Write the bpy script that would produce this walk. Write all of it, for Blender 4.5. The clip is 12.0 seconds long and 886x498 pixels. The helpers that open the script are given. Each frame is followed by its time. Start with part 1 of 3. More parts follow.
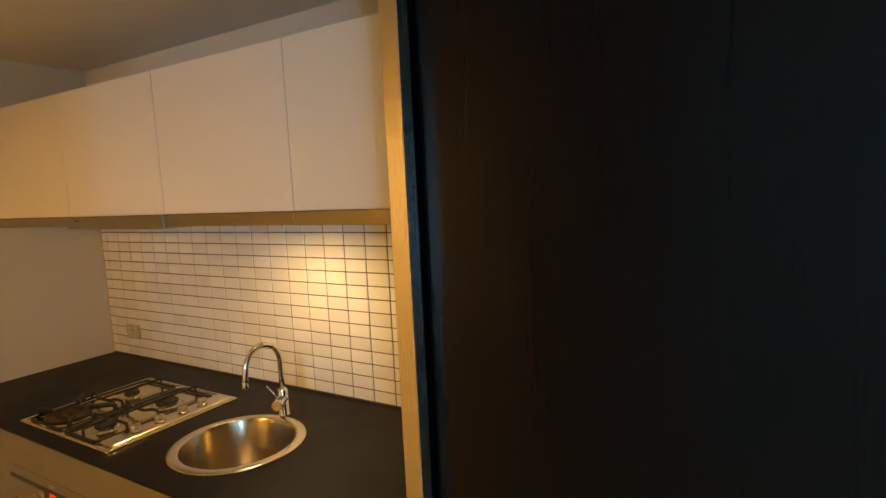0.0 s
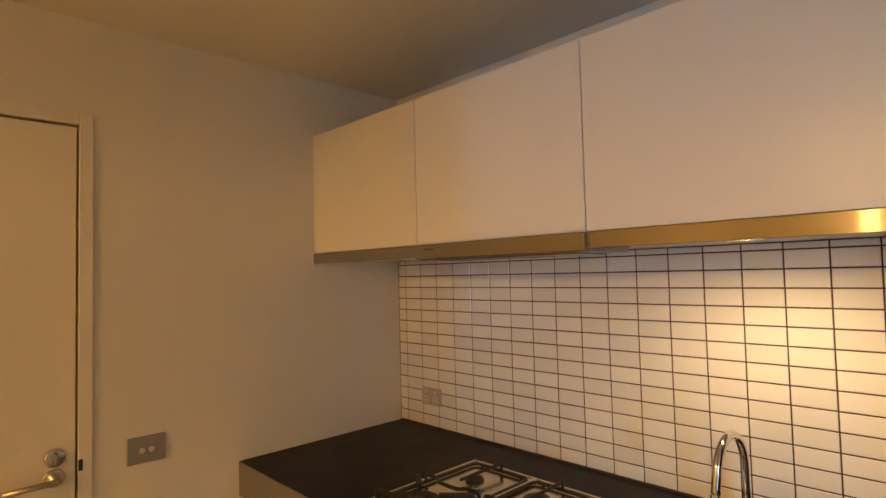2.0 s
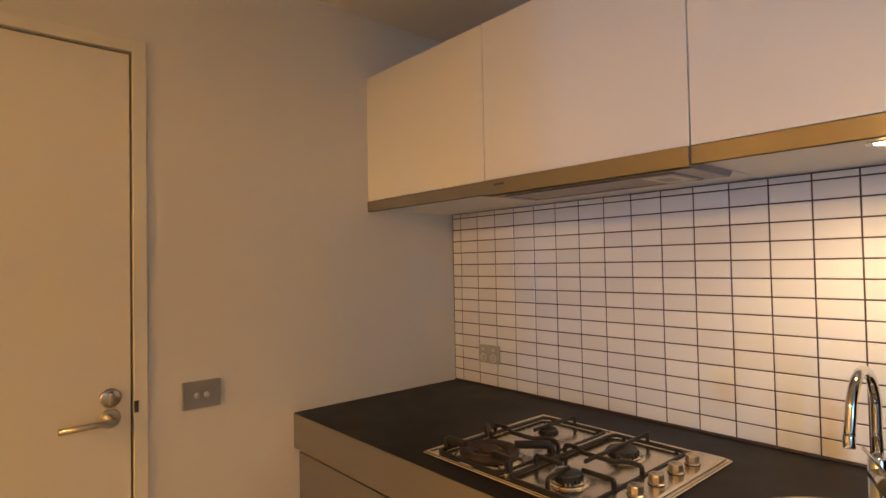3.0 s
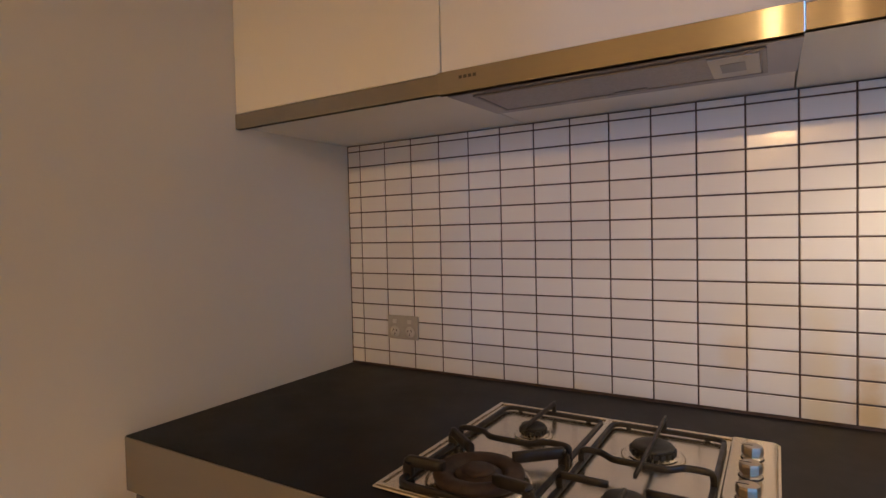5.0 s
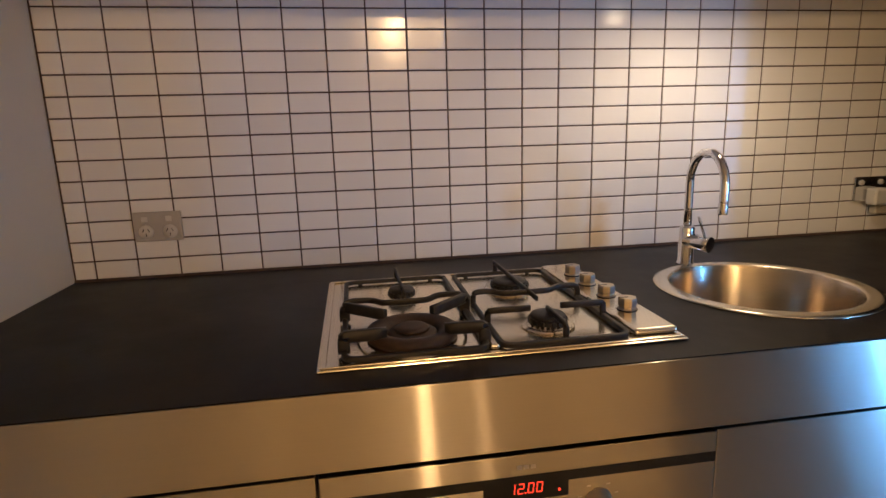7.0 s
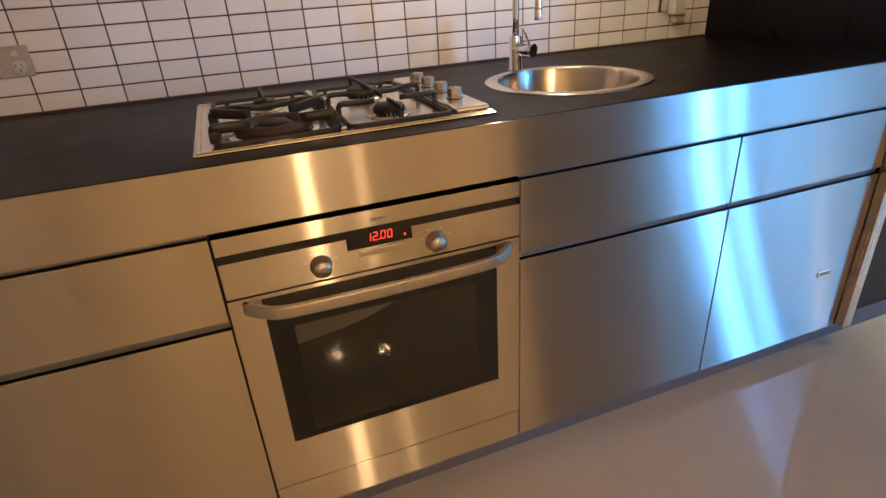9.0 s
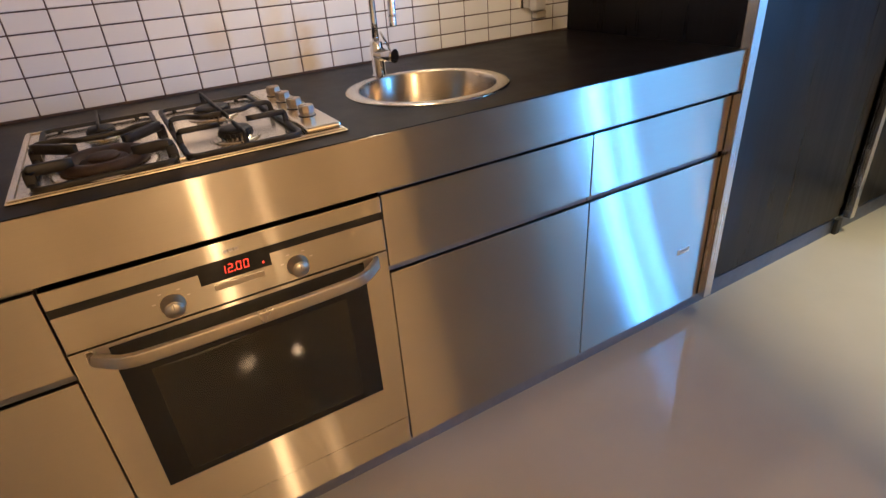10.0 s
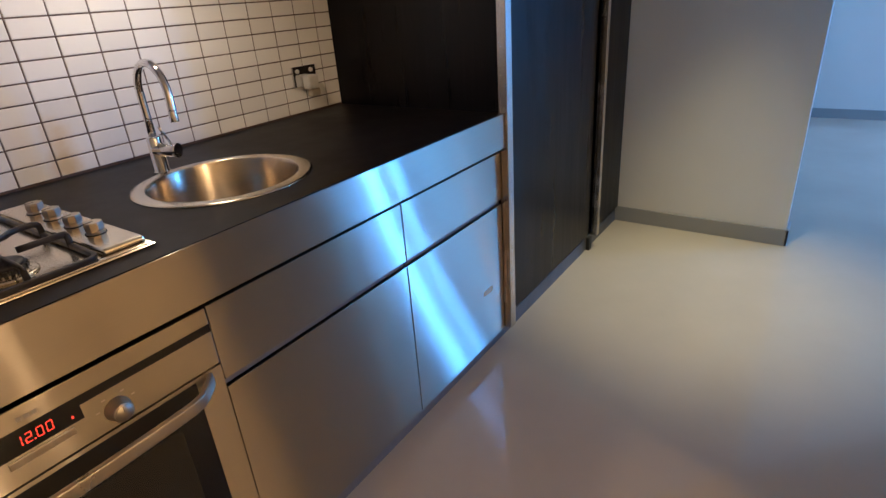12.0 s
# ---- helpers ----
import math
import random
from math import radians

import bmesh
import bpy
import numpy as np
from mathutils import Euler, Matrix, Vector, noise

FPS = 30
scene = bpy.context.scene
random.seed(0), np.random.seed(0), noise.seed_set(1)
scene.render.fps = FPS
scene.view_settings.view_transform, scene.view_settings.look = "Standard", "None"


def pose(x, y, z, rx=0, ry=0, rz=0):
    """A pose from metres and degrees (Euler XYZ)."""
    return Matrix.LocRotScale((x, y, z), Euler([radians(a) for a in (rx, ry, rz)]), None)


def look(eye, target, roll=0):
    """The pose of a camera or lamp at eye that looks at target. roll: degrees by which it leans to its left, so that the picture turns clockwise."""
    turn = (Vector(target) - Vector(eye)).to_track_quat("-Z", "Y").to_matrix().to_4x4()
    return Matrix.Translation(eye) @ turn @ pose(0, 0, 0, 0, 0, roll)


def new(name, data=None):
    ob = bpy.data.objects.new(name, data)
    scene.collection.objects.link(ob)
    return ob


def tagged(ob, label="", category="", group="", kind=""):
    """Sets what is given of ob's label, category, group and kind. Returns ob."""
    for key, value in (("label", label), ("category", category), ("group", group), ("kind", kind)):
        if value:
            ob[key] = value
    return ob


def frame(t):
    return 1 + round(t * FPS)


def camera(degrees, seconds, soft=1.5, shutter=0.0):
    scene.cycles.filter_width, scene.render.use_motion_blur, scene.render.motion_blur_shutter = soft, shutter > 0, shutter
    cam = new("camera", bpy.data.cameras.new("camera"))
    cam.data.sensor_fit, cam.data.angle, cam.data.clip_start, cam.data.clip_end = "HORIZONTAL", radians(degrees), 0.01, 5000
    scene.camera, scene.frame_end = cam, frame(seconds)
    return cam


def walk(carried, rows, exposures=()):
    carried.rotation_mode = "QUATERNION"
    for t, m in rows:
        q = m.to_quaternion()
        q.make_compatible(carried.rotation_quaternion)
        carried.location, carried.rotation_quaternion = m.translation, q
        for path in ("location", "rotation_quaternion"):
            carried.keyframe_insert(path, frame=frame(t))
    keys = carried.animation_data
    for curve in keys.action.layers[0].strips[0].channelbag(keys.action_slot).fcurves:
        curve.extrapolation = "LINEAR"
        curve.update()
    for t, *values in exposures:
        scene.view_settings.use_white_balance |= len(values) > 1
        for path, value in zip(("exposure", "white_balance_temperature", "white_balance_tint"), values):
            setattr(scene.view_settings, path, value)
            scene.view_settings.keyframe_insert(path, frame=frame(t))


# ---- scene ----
cam = camera(77.5, 12.0)
PATH = [
    (0, (2.920, -1.519, 1.665), (1.902, 0.189, 1.445), -2.7),
    (0.5, (2.612, -1.502, 1.709), (1.446, 0.124, 1.669), -1.9),
    (1, (2.350, -1.532, 1.714), (1.136, 0.042, 1.739), -2.2),
    (1.5, (2.126, -1.532, 1.656), (0.82, -0.019, 1.72), -2.0),
    (2, (1.899, -1.558, 1.532), (0.464, -0.168, 1.62), -1.4),
    (2.5, (1.745, -1.579, 1.426), (0.255, -0.247, 1.516), -1.3),
    (3, (1.725, -1.563, 1.387), (0.221, -0.247, 1.438), -1.1),
    (5, (1.171, -1.358, 1.31), (0.137, 0.353, 1.251), -1.3),
    (5.5, (1.026, -1.331, 1.307), (0.397, 0.563, 1.182), -1.6),
    (6, (0.886, -1.301, 1.245), (0.616, 0.67, 1.039), -1.7),
    (6.5, (0.75, -1.341, 1.241), (0.794, 0.628, 0.889), -1.5),
    (7, (0.678, -1.409, 1.227), (0.981, 0.525, 0.816), -1.7),
    (7.5, (0.65, -1.509, 1.147), (1.075, 0.371, 0.614), -2.1),
    (9.5, (0.738, -1.679, 1.16), (1.441, -0.064, 0.214), -4.1),
    (10, (0.804, -1.685, 1.204), (1.655, -0.148, 0.247), -4.4),
    (10.5, (0.849, -1.656, 1.221), (1.818, -0.184, 0.275), -4.8),
    (11, (0.866, -1.644, 1.235), (1.904, -0.205, 0.311), -5.2),
    (11.5, (0.827, -1.606, 1.265), (1.967, -0.209, 0.4), -5.2),
    (12, (0.74, -1.605, 1.265), (2.212, -0.539, 0.429), -4.3),
]
EXPOSURES = [(0, -0.15, 14200, 6), (1, -0.42, 13000, 7), (1.6, -0.40, 11800, 8), (2.5, 0.03, 9100, 10), (5.5, -0.33, 6600, 12), (7.5, -0.20, 6300, 12), (9.5, 0.2, 5850, 12), (11.4, 0.04, 5700, 12), (12, -0.26, 5650, 12)]
walk(cam, [(t, look(eye, target, roll)) for t, eye, target, roll in PATH], EXPOSURES)

# ---- light ----
world = bpy.data.worlds.new("world")
scene.world = world
world.use_nodes = True
_nt = world.node_tree
_sky = _nt.nodes.new("ShaderNodeTexSky")
_sky.sky_type, _sky.sun_disc = "NISHITA", False
_sky.sun_elevation, _sky.sun_rotation = radians(35), radians(120)
_nt.links.new(_sky.outputs["Color"], _nt.nodes["Background"].inputs["Color"])
_nt.nodes["Background"].inputs["Strength"].default_value = 0.1

WARM = (1.0, 0.62, 0.28)
DAY = (0.10, 0.40, 1.0)


def spot(name, at, target, watts, degrees, blend, color, size=0.03):
    data = bpy.data.lights.new(name, "SPOT")
    data.energy, data.spot_size, data.spot_blend, data.color, data.shadow_soft_size = watts, radians(degrees), blend, color, size
    ob = new(name, data)
    ob.matrix_world = look(at, target)
    return ob


def area(name, at, target, watts, width, height, color):
    data = bpy.data.lights.new(name, "AREA")
    data.shape, data.size, data.size_y, data.energy, data.color = "RECTANGLE", width, height, watts, color
    ob = new(name, data)
    ob.matrix_world = look(at, target)
    return ob


CEIL = 2.315
SPOT_AT = (1.515, -0.32)
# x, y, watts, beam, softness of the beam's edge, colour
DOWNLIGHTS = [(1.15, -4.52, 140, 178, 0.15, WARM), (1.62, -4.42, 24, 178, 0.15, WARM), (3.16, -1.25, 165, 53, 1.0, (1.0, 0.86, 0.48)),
              # unseen lamp, added to warm the farther room's wall and floor
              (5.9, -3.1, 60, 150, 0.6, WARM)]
spot("lamp_under_cabinet", (*SPOT_AT, 1.572), (SPOT_AT[0], SPOT_AT[1] + 0.04, 0), 11, 165, 0.75, (1.0, 0.77, 0.50), 0.025)
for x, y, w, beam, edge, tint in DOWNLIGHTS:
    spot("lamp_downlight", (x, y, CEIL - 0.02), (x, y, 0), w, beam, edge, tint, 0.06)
area("lamp_window", (6.02, -5.12, 1.3), (6.02, 0, 1.3), 108, 0.24, 1.5, DAY)
area("lamp_window", (6.50, -5.12, 1.3), (6.50, 0, 1.3), 52, 0.20, 1.5, DAY)

# ---- materials ----


def material(name):
    m = bpy.data.materials.new(name)
    m.use_nodes = True
    return m, m.node_tree.nodes, m.node_tree.links, m.node_tree.nodes["Principled BSDF"]


def texcoord(nodes, links, scale, kind="Object"):
    """Coordinates stretched by scale; 'World' reads the place in metres."""
    mp = nodes.new("ShaderNodeMapping")
    mp.inputs["Scale"].default_value = scale
    if kind == "World":
        links.new(nodes.new("ShaderNodeNewGeometry").outputs["Position"], mp.inputs["Vector"])
    else:
        links.new(nodes.new("ShaderNodeTexCoord").outputs[kind], mp.inputs["Vector"])
    return mp.outputs["Vector"]


def noise_node(nodes, links, vec, scale, detail=4.0, rough=0.55):
    n = nodes.new("ShaderNodeTexNoise")
    n.inputs["Scale"].default_value, n.inputs["Detail"].default_value, n.inputs["Roughness"].default_value = scale, detail, rough
    links.new(vec, n.inputs["Vector"])
    return n.outputs["Fac"]


def ramp(nodes, links, fac, stops):
    r = nodes.new("ShaderNodeValToRGB")
    while len(r.color_ramp.elements) < len(stops):
        r.color_ramp.elements.new(0.5)
    for e, (p, c) in zip(r.color_ramp.elements, stops):
        e.position, e.color = p, (*c, 1) if len(c) == 3 else c
    links.new(fac, r.inputs["Fac"])
    return r.outputs["Color"]


def span(nodes, links, fac, low, high):
    """Remaps 0.3..0.7 of a noise to low..high."""
    r = nodes.new("ShaderNodeMapRange")
    r.inputs["From Min"].default_value, r.inputs["From Max"].default_value = 0.3, 0.7
    r.inputs["To Min"].default_value, r.inputs["To Max"].default_value = low, high
    links.new(fac, r.inputs["Value"])
    return r.outputs["Result"]


def bump(nodes, links, bsdf, height, strength, distance):
    b = nodes.new("ShaderNodeBump")
    b.inputs["Strength"].default_value, b.inputs["Distance"].default_value = strength, distance
    links.new(height, b.inputs["Height"])
    links.new(b.outputs["Normal"], bsdf.inputs["Normal"])
    return b


def paint(name, color, rough=0.6, mottle=0.05, relief=0.0006, grain=180.0, spec=0.5, vary=0.06):
    m, n, l, b = material(name)
    v = texcoord(n, l, (1, 1, 1), "World")
    lo = tuple(c * (1 - mottle) for c in color)
    l.new(ramp(n, l, noise_node(n, l, v, 1.7, 5), [(0.3, lo), (0.7, color)]), b.inputs["Base Color"])
    l.new(span(n, l, noise_node(n, l, v, 9.0, 4), rough - vary, rough + vary), b.inputs["Roughness"])
    b.inputs["Specular IOR Level"].default_value = spec
    if relief:
        bump(n, l, b, noise_node(n, l, v, grain, 3), 0.35, relief)
    return m


def plain(name, color, rough=0.4, metal=0.0, mottle=0.12, scale=40.0, coat=0.0):
    m, n, l, b = material(name)
    v = texcoord(n, l, (1, 1, 1))
    lo = tuple(c * (1 - mottle) for c in color)
    l.new(ramp(n, l, noise_node(n, l, v, scale, 4), [(0.35, lo), (0.65, color)]), b.inputs["Base Color"])
    l.new(span(n, l, noise_node(n, l, v, scale * 0.4, 4), rough * 0.8, rough * 1.2), b.inputs["Roughness"])
    b.inputs["Metallic"].default_value = metal
    b.inputs["Coat Weight"].default_value = coat
    return m


def brushed(name, color, rough=0.3, aniso=0.75, along=(0, 0, 1), grain=(0.7, 500.0, 1700.0), tight=0.0):
    """Brushed steel: fine streaks along one way, and the stretched gloss they give."""
    m, n, l, b = material(name)
    v = texcoord(n, l, grain, "World")
    streak = noise_node(n, l, v, 1.0, 2, 0.5)
    w = texcoord(n, l, (1, 1, 1), "World")
    smear = noise_node(n, l, w, 4.5, 6, 0.62)
    lo = tuple(c * 0.95 for c in color)
    l.new(ramp(n, l, streak, [(0.3, lo), (0.7, color)]), b.inputs["Base Color"])
    add = n.new("ShaderNodeMath")
    add.operation = "ADD"
    l.new(span(n, l, streak, rough - 0.012, rough + 0.012), add.inputs[0])
    l.new(span(n, l, smear, -0.012, 0.016), add.inputs[1])
    l.new(add.outputs[0], b.inputs["Roughness"])
    b.inputs["Metallic"].default_value = 1.0
    b.inputs["Anisotropic"].default_value = aniso
    t = n.new("ShaderNodeCombineXYZ")
    for i in range(3):
        t.inputs[i].default_value = along[i]
    l.new(t.outputs[0], b.inputs["Tangent"])
    bump(n, l, b, streak, 0.012, 0.00004)
    if tight:
        g, mix = n.new("ShaderNodeBsdfAnisotropic"), n.new("ShaderNodeMixShader")
        g.inputs["Roughness"].default_value, g.inputs["Anisotropy"].default_value = 0.22, -0.9
        g.inputs["Color"].default_value = (*color, 1)
        l.new(t.outputs[0], g.inputs["Tangent"])
        mix.inputs["Fac"].default_value = tight
        l.new(b.outputs[0], mix.inputs[1])
        l.new(g.outputs[0], mix.inputs[2])
        l.new(mix.outputs[0], n["Material Output"].inputs["Surface"])
    return m


M_WALL = paint("wall_paint", (0.80, 0.76, 0.68), 0.55)
M_CEIL = paint("ceiling_paint", (0.80, 0.77, 0.70), 0.75)
M_DOOR = paint("door_paint", (0.82, 0.77, 0.66), 0.42, 0.03, 0.0002, 60)
M_LACQUER = paint("cabinet_lacquer", (0.82, 0.80, 0.76), 0.30, 0.012, 0.0, vary=0.015)
M_SKIRT = paint("skirting_grey", (0.34, 0.33, 0.31), 0.4)
M_STEEL = brushed("brushed_steel", (0.54, 0.49, 0.42), 0.35, 1.0, tight=0.62)
M_STEEL_HOB = brushed("hob_steel", (0.80, 0.72, 0.58), 0.20, 0.3, (0, 1, 0), (0.7, 1700.0, 500.0))
M_STEEL_POST = brushed("post_steel", (0.66, 0.63, 0.60), 0.26, 0.0, (1, 0, 0), (900.0, 900.0, 1.0))
M_CHROME = plain("chrome", (0.80, 0.79, 0.78), 0.07, 1.0, 0.04)
M_SATIN = plain("satin_metal", (0.52, 0.48, 0.42), 0.32, 1.0, 0.08)
M_KNOB = plain("knob_metal", (0.56, 0.48, 0.38), 0.34, 1.0, 0.08)
M_SOCKET = plain("aged_white_plastic", (0.43, 0.40, 0.36), 0.4, 0.0, 0.06)
M_HOODTRIM = plain("hood_trim", (0.26, 0.25, 0.255), 0.38, 0.8, 0.06)
M_IRON = plain("black_enamel", (0.020, 0.0155, 0.0135), 0.46, 0.0, 0.4, 90)
M_CAP = plain("burner_cap_black", (0.03, 0.028, 0.027), 0.5, 0.0, 0.35, 60)
M_WOK = plain("heat_browned_burner", (0.055, 0.030, 0.021), 0.6, 0.1, 0.5, 45)
M_BLACK = plain("black_plastic", (0.012, 0.012, 0.014), 0.25, 0.0, 0.2)
# near-black puts the shade of gaps into the colour; also for small dark parts
M_SHADOWGAP = plain("gap_shade_dark_parts", (0.03, 0.028, 0.026), 0.6)
M_KICK = plain("kick_grey", (0.13, 0.13, 0.14), 0.45)
M_PLATE_WHITE = plain("white_plastic", (0.60, 0.58, 0.54), 0.35, 0.0, 0.05)
M_PLATE_GREY = plain("grey_plate", (0.33, 0.32, 0.31), 0.4, 0.3, 0.06)
M_FILTER = plain("filter_mesh", (0.42, 0.40, 0.41), 0.5, 0.7, 0.2, 400)
M_HOOD = brushed("hood_steel", (0.36, 0.345, 0.36), 0.33, 0.2, (0, 1, 0), (0.7, 1700.0, 500.0))


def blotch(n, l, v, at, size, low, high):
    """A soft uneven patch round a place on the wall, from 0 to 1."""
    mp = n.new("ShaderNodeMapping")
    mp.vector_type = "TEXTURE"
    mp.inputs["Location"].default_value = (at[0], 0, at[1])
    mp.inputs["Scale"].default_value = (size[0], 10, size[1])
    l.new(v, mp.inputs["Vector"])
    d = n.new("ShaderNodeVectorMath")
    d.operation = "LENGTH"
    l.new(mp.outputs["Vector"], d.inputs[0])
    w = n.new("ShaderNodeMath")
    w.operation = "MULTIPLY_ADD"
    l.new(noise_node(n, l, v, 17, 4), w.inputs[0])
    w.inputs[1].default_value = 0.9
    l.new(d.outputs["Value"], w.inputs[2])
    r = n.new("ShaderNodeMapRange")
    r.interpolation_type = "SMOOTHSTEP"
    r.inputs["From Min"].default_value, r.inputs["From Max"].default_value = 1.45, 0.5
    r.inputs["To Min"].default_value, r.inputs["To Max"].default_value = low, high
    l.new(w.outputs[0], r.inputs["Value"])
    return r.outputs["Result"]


def stain(n, l, v, b, rnd):
    """White glaze, a shade different from tile to tile, with yellowed cooking stains."""
    col = ramp(n, l, rnd, [(0.0, (0.74, 0.73, 0.72)), (0.5, (0.79, 0.78, 0.77)), (1.0, (0.83, 0.82, 0.80))])
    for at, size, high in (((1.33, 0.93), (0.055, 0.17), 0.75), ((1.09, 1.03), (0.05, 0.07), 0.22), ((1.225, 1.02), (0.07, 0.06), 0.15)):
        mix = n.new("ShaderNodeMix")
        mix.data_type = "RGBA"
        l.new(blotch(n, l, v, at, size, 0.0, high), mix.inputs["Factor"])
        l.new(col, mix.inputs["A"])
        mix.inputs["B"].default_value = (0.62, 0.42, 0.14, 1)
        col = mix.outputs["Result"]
    l.new(col, b.inputs["Base Color"])


def make_tile():
    m, n, l, b = material("glazed_tile")
    info = n.new("ShaderNodeObjectInfo")
    v = texcoord(n, l, (1, 1, 1), "World")
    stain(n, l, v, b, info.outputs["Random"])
    l.new(span(n, l, noise_node(n, l, v, 14, 4), 0.11, 0.20), b.inputs["Roughness"])
    bump(n, l, b, noise_node(n, l, v, 26, 2), 0.18, 0.002)
    b.inputs["Coat Weight"].default_value, b.inputs["Coat Roughness"].default_value = 0.12, 0.08
    return m


def make_grout():
    m, n, l, b = material("dark_grout")
    v = texcoord(n, l, (1, 1, 1), "World")
    l.new(ramp(n, l, noise_node(n, l, v, 60, 5), [(0.3, (0.058, 0.036, 0.030)), (0.7, (0.108, 0.070, 0.058))]), b.inputs["Base Color"])
    b.inputs["Roughness"].default_value = 0.85
    bump(n, l, b, noise_node(n, l, v, 500, 3), 0.5, 0.0008)
    return m


def make_bench():
    m, n, l, b = material("black_laminate")
    v = texcoord(n, l, (1, 1, 1), "World")
    l.new(ramp(n, l, noise_node(n, l, v, 300, 3, 0.7), [(0.35, (0.0055, 0.0042, 0.0050)), (0.75, (0.0105, 0.0082, 0.0095))]), b.inputs["Base Color"])
    l.new(span(n, l, noise_node(n, l, v, 5, 6, 0.65), 0.36, 0.48), b.inputs["Roughness"])
    b.inputs["Specular IOR Level"].default_value = 0.16
    bump(n, l, b, noise_node(n, l, v, 700, 2), 0.25, 0.0004)
    return m


def make_floor():
    m, n, l, b = material("polished_floor")
    v = texcoord(n, l, (1, 1, 1), "World")
    big = noise_node(n, l, v, 1.1, 6, 0.6)
    l.new(ramp(n, l, big, [(0.3, (0.50, 0.43, 0.34)), (0.55, (0.55, 0.475, 0.375)), (0.75, (0.59, 0.51, 0.41))]), b.inputs["Base Color"])
    l.new(span(n, l, noise_node(n, l, v, 3.0, 6, 0.65), 0.025, 0.055), b.inputs["Roughness"])
    bump(n, l, b, noise_node(n, l, v, 7, 2), 0.05, 0.002)
    return m


def make_veneer():
    m, n, l, b = material("black_stained_oak")
    v = texcoord(n, l, (26, 26, 1.1), "World")
    g = noise_node(n, l, v, 3.0, 6, 0.65)
    w = noise_node(n, l, texcoord(n, l, (9, 9, 0.55), "World"), 2.2, 5, 0.7)
    mix = n.new("ShaderNodeMath")
    mix.operation = "MULTIPLY_ADD"
    l.new(w, mix.inputs[0])
    mix.inputs[1].default_value = 0.9
    l.new(g, mix.inputs[2])
    l.new(ramp(n, l, g, [(0.3, (0.0016, 0.0012, 0.0021)), (0.55, (0.0030, 0.0022, 0.0036)), (0.8, (0.008, 0.006, 0.0085))]), b.inputs["Base Color"])
    l.new(span(n, l, w, 0.24, 0.42), b.inputs["Roughness"])
    b.inputs["Specular IOR Level"].default_value = 0.26
    bump(n, l, b, mix.outputs[0], 0.16, 0.0012)
    return m


def make_glow(name, color, strength):
    m, n, l, b = material(name)
    b.inputs["Base Color"].default_value = (*color, 1)
    b.inputs["Emission Color"].default_value = (*color, 1)
    b.inputs["Emission Strength"].default_value = strength
    return m


def make_glass(name, tint, rough=0.03, clear=0.35):
    m, n, l, b = material(name)
    b.inputs["Base Color"].default_value = (*tint, 1)
    b.inputs["Roughness"].default_value = rough
    b.inputs["Transmission Weight"].default_value = clear
    b.inputs["IOR"].default_value = 1.5
    return m


def make_smoked():
    """Smoked glass: dims what lies behind it and mirrors at its face."""
    m, n, l, b = material("smoked_glass")
    clear, gloss, mix, fres = n.new("ShaderNodeBsdfTransparent"), n.new("ShaderNodeBsdfGlossy"), n.new("ShaderNodeMixShader"), n.new("ShaderNodeFresnel")
    clear.inputs["Color"].default_value = (0.62, 0.62, 0.56, 1)
    gloss.inputs["Color"].default_value, gloss.inputs["Roughness"].default_value = (1, 1, 1, 1), 0.0
    fres.inputs["IOR"].default_value = 1.8
    l.new(fres.outputs[0], mix.inputs["Fac"])
    l.new(clear.outputs[0], mix.inputs[1])
    l.new(gloss.outputs[0], mix.inputs[2])
    l.new(mix.outputs[0], n["Material Output"].inputs["Surface"])
    n.remove(b)
    return m


M_TILE, M_GROUT, M_BENCH, M_FLOOR, M_VENEER = make_tile(), make_grout(), make_bench(), make_floor(), make_veneer()
M_LAMP = make_glow("lamp_lens", (1.0, 0.80, 0.52), 25)
M_DIGIT = make_glow("red_digits", (1.0, 0.05, 0.02), 2.2)
M_OVENGLASS = plain("black_glass", (0.008, 0.008, 0.009), 0.06, 0.0, 0.1)
M_OVENPANE = make_smoked()
M_CAVITY = plain("oven_cavity", (0.15, 0.14, 0.11), 0.5, 0.2)
M_WINDOWGLASS = make_glass("window_glass", (0.95, 0.97, 0.98), 0.0, 1.0)

# ---- mesh helpers ----


def box(x0, x1, y0, y1, z0, z1, bevel=0.0, seg=2, bm=None):
    out = bm or bmesh.new()
    geom = bmesh.ops.create_cube(out, size=1.0, matrix=Matrix.Translation(((x0 + x1) / 2, (y0 + y1) / 2, (z0 + z1) / 2)) @ Matrix.Diagonal((x1 - x0, y1 - y0, z1 - z0, 1)))
    if bevel:
        edges = list({e for v in geom["verts"] for e in v.link_edges})
        bmesh.ops.bevel(out, geom=edges, offset=bevel, segments=seg, affect="EDGES", profile=0.5)
    return out


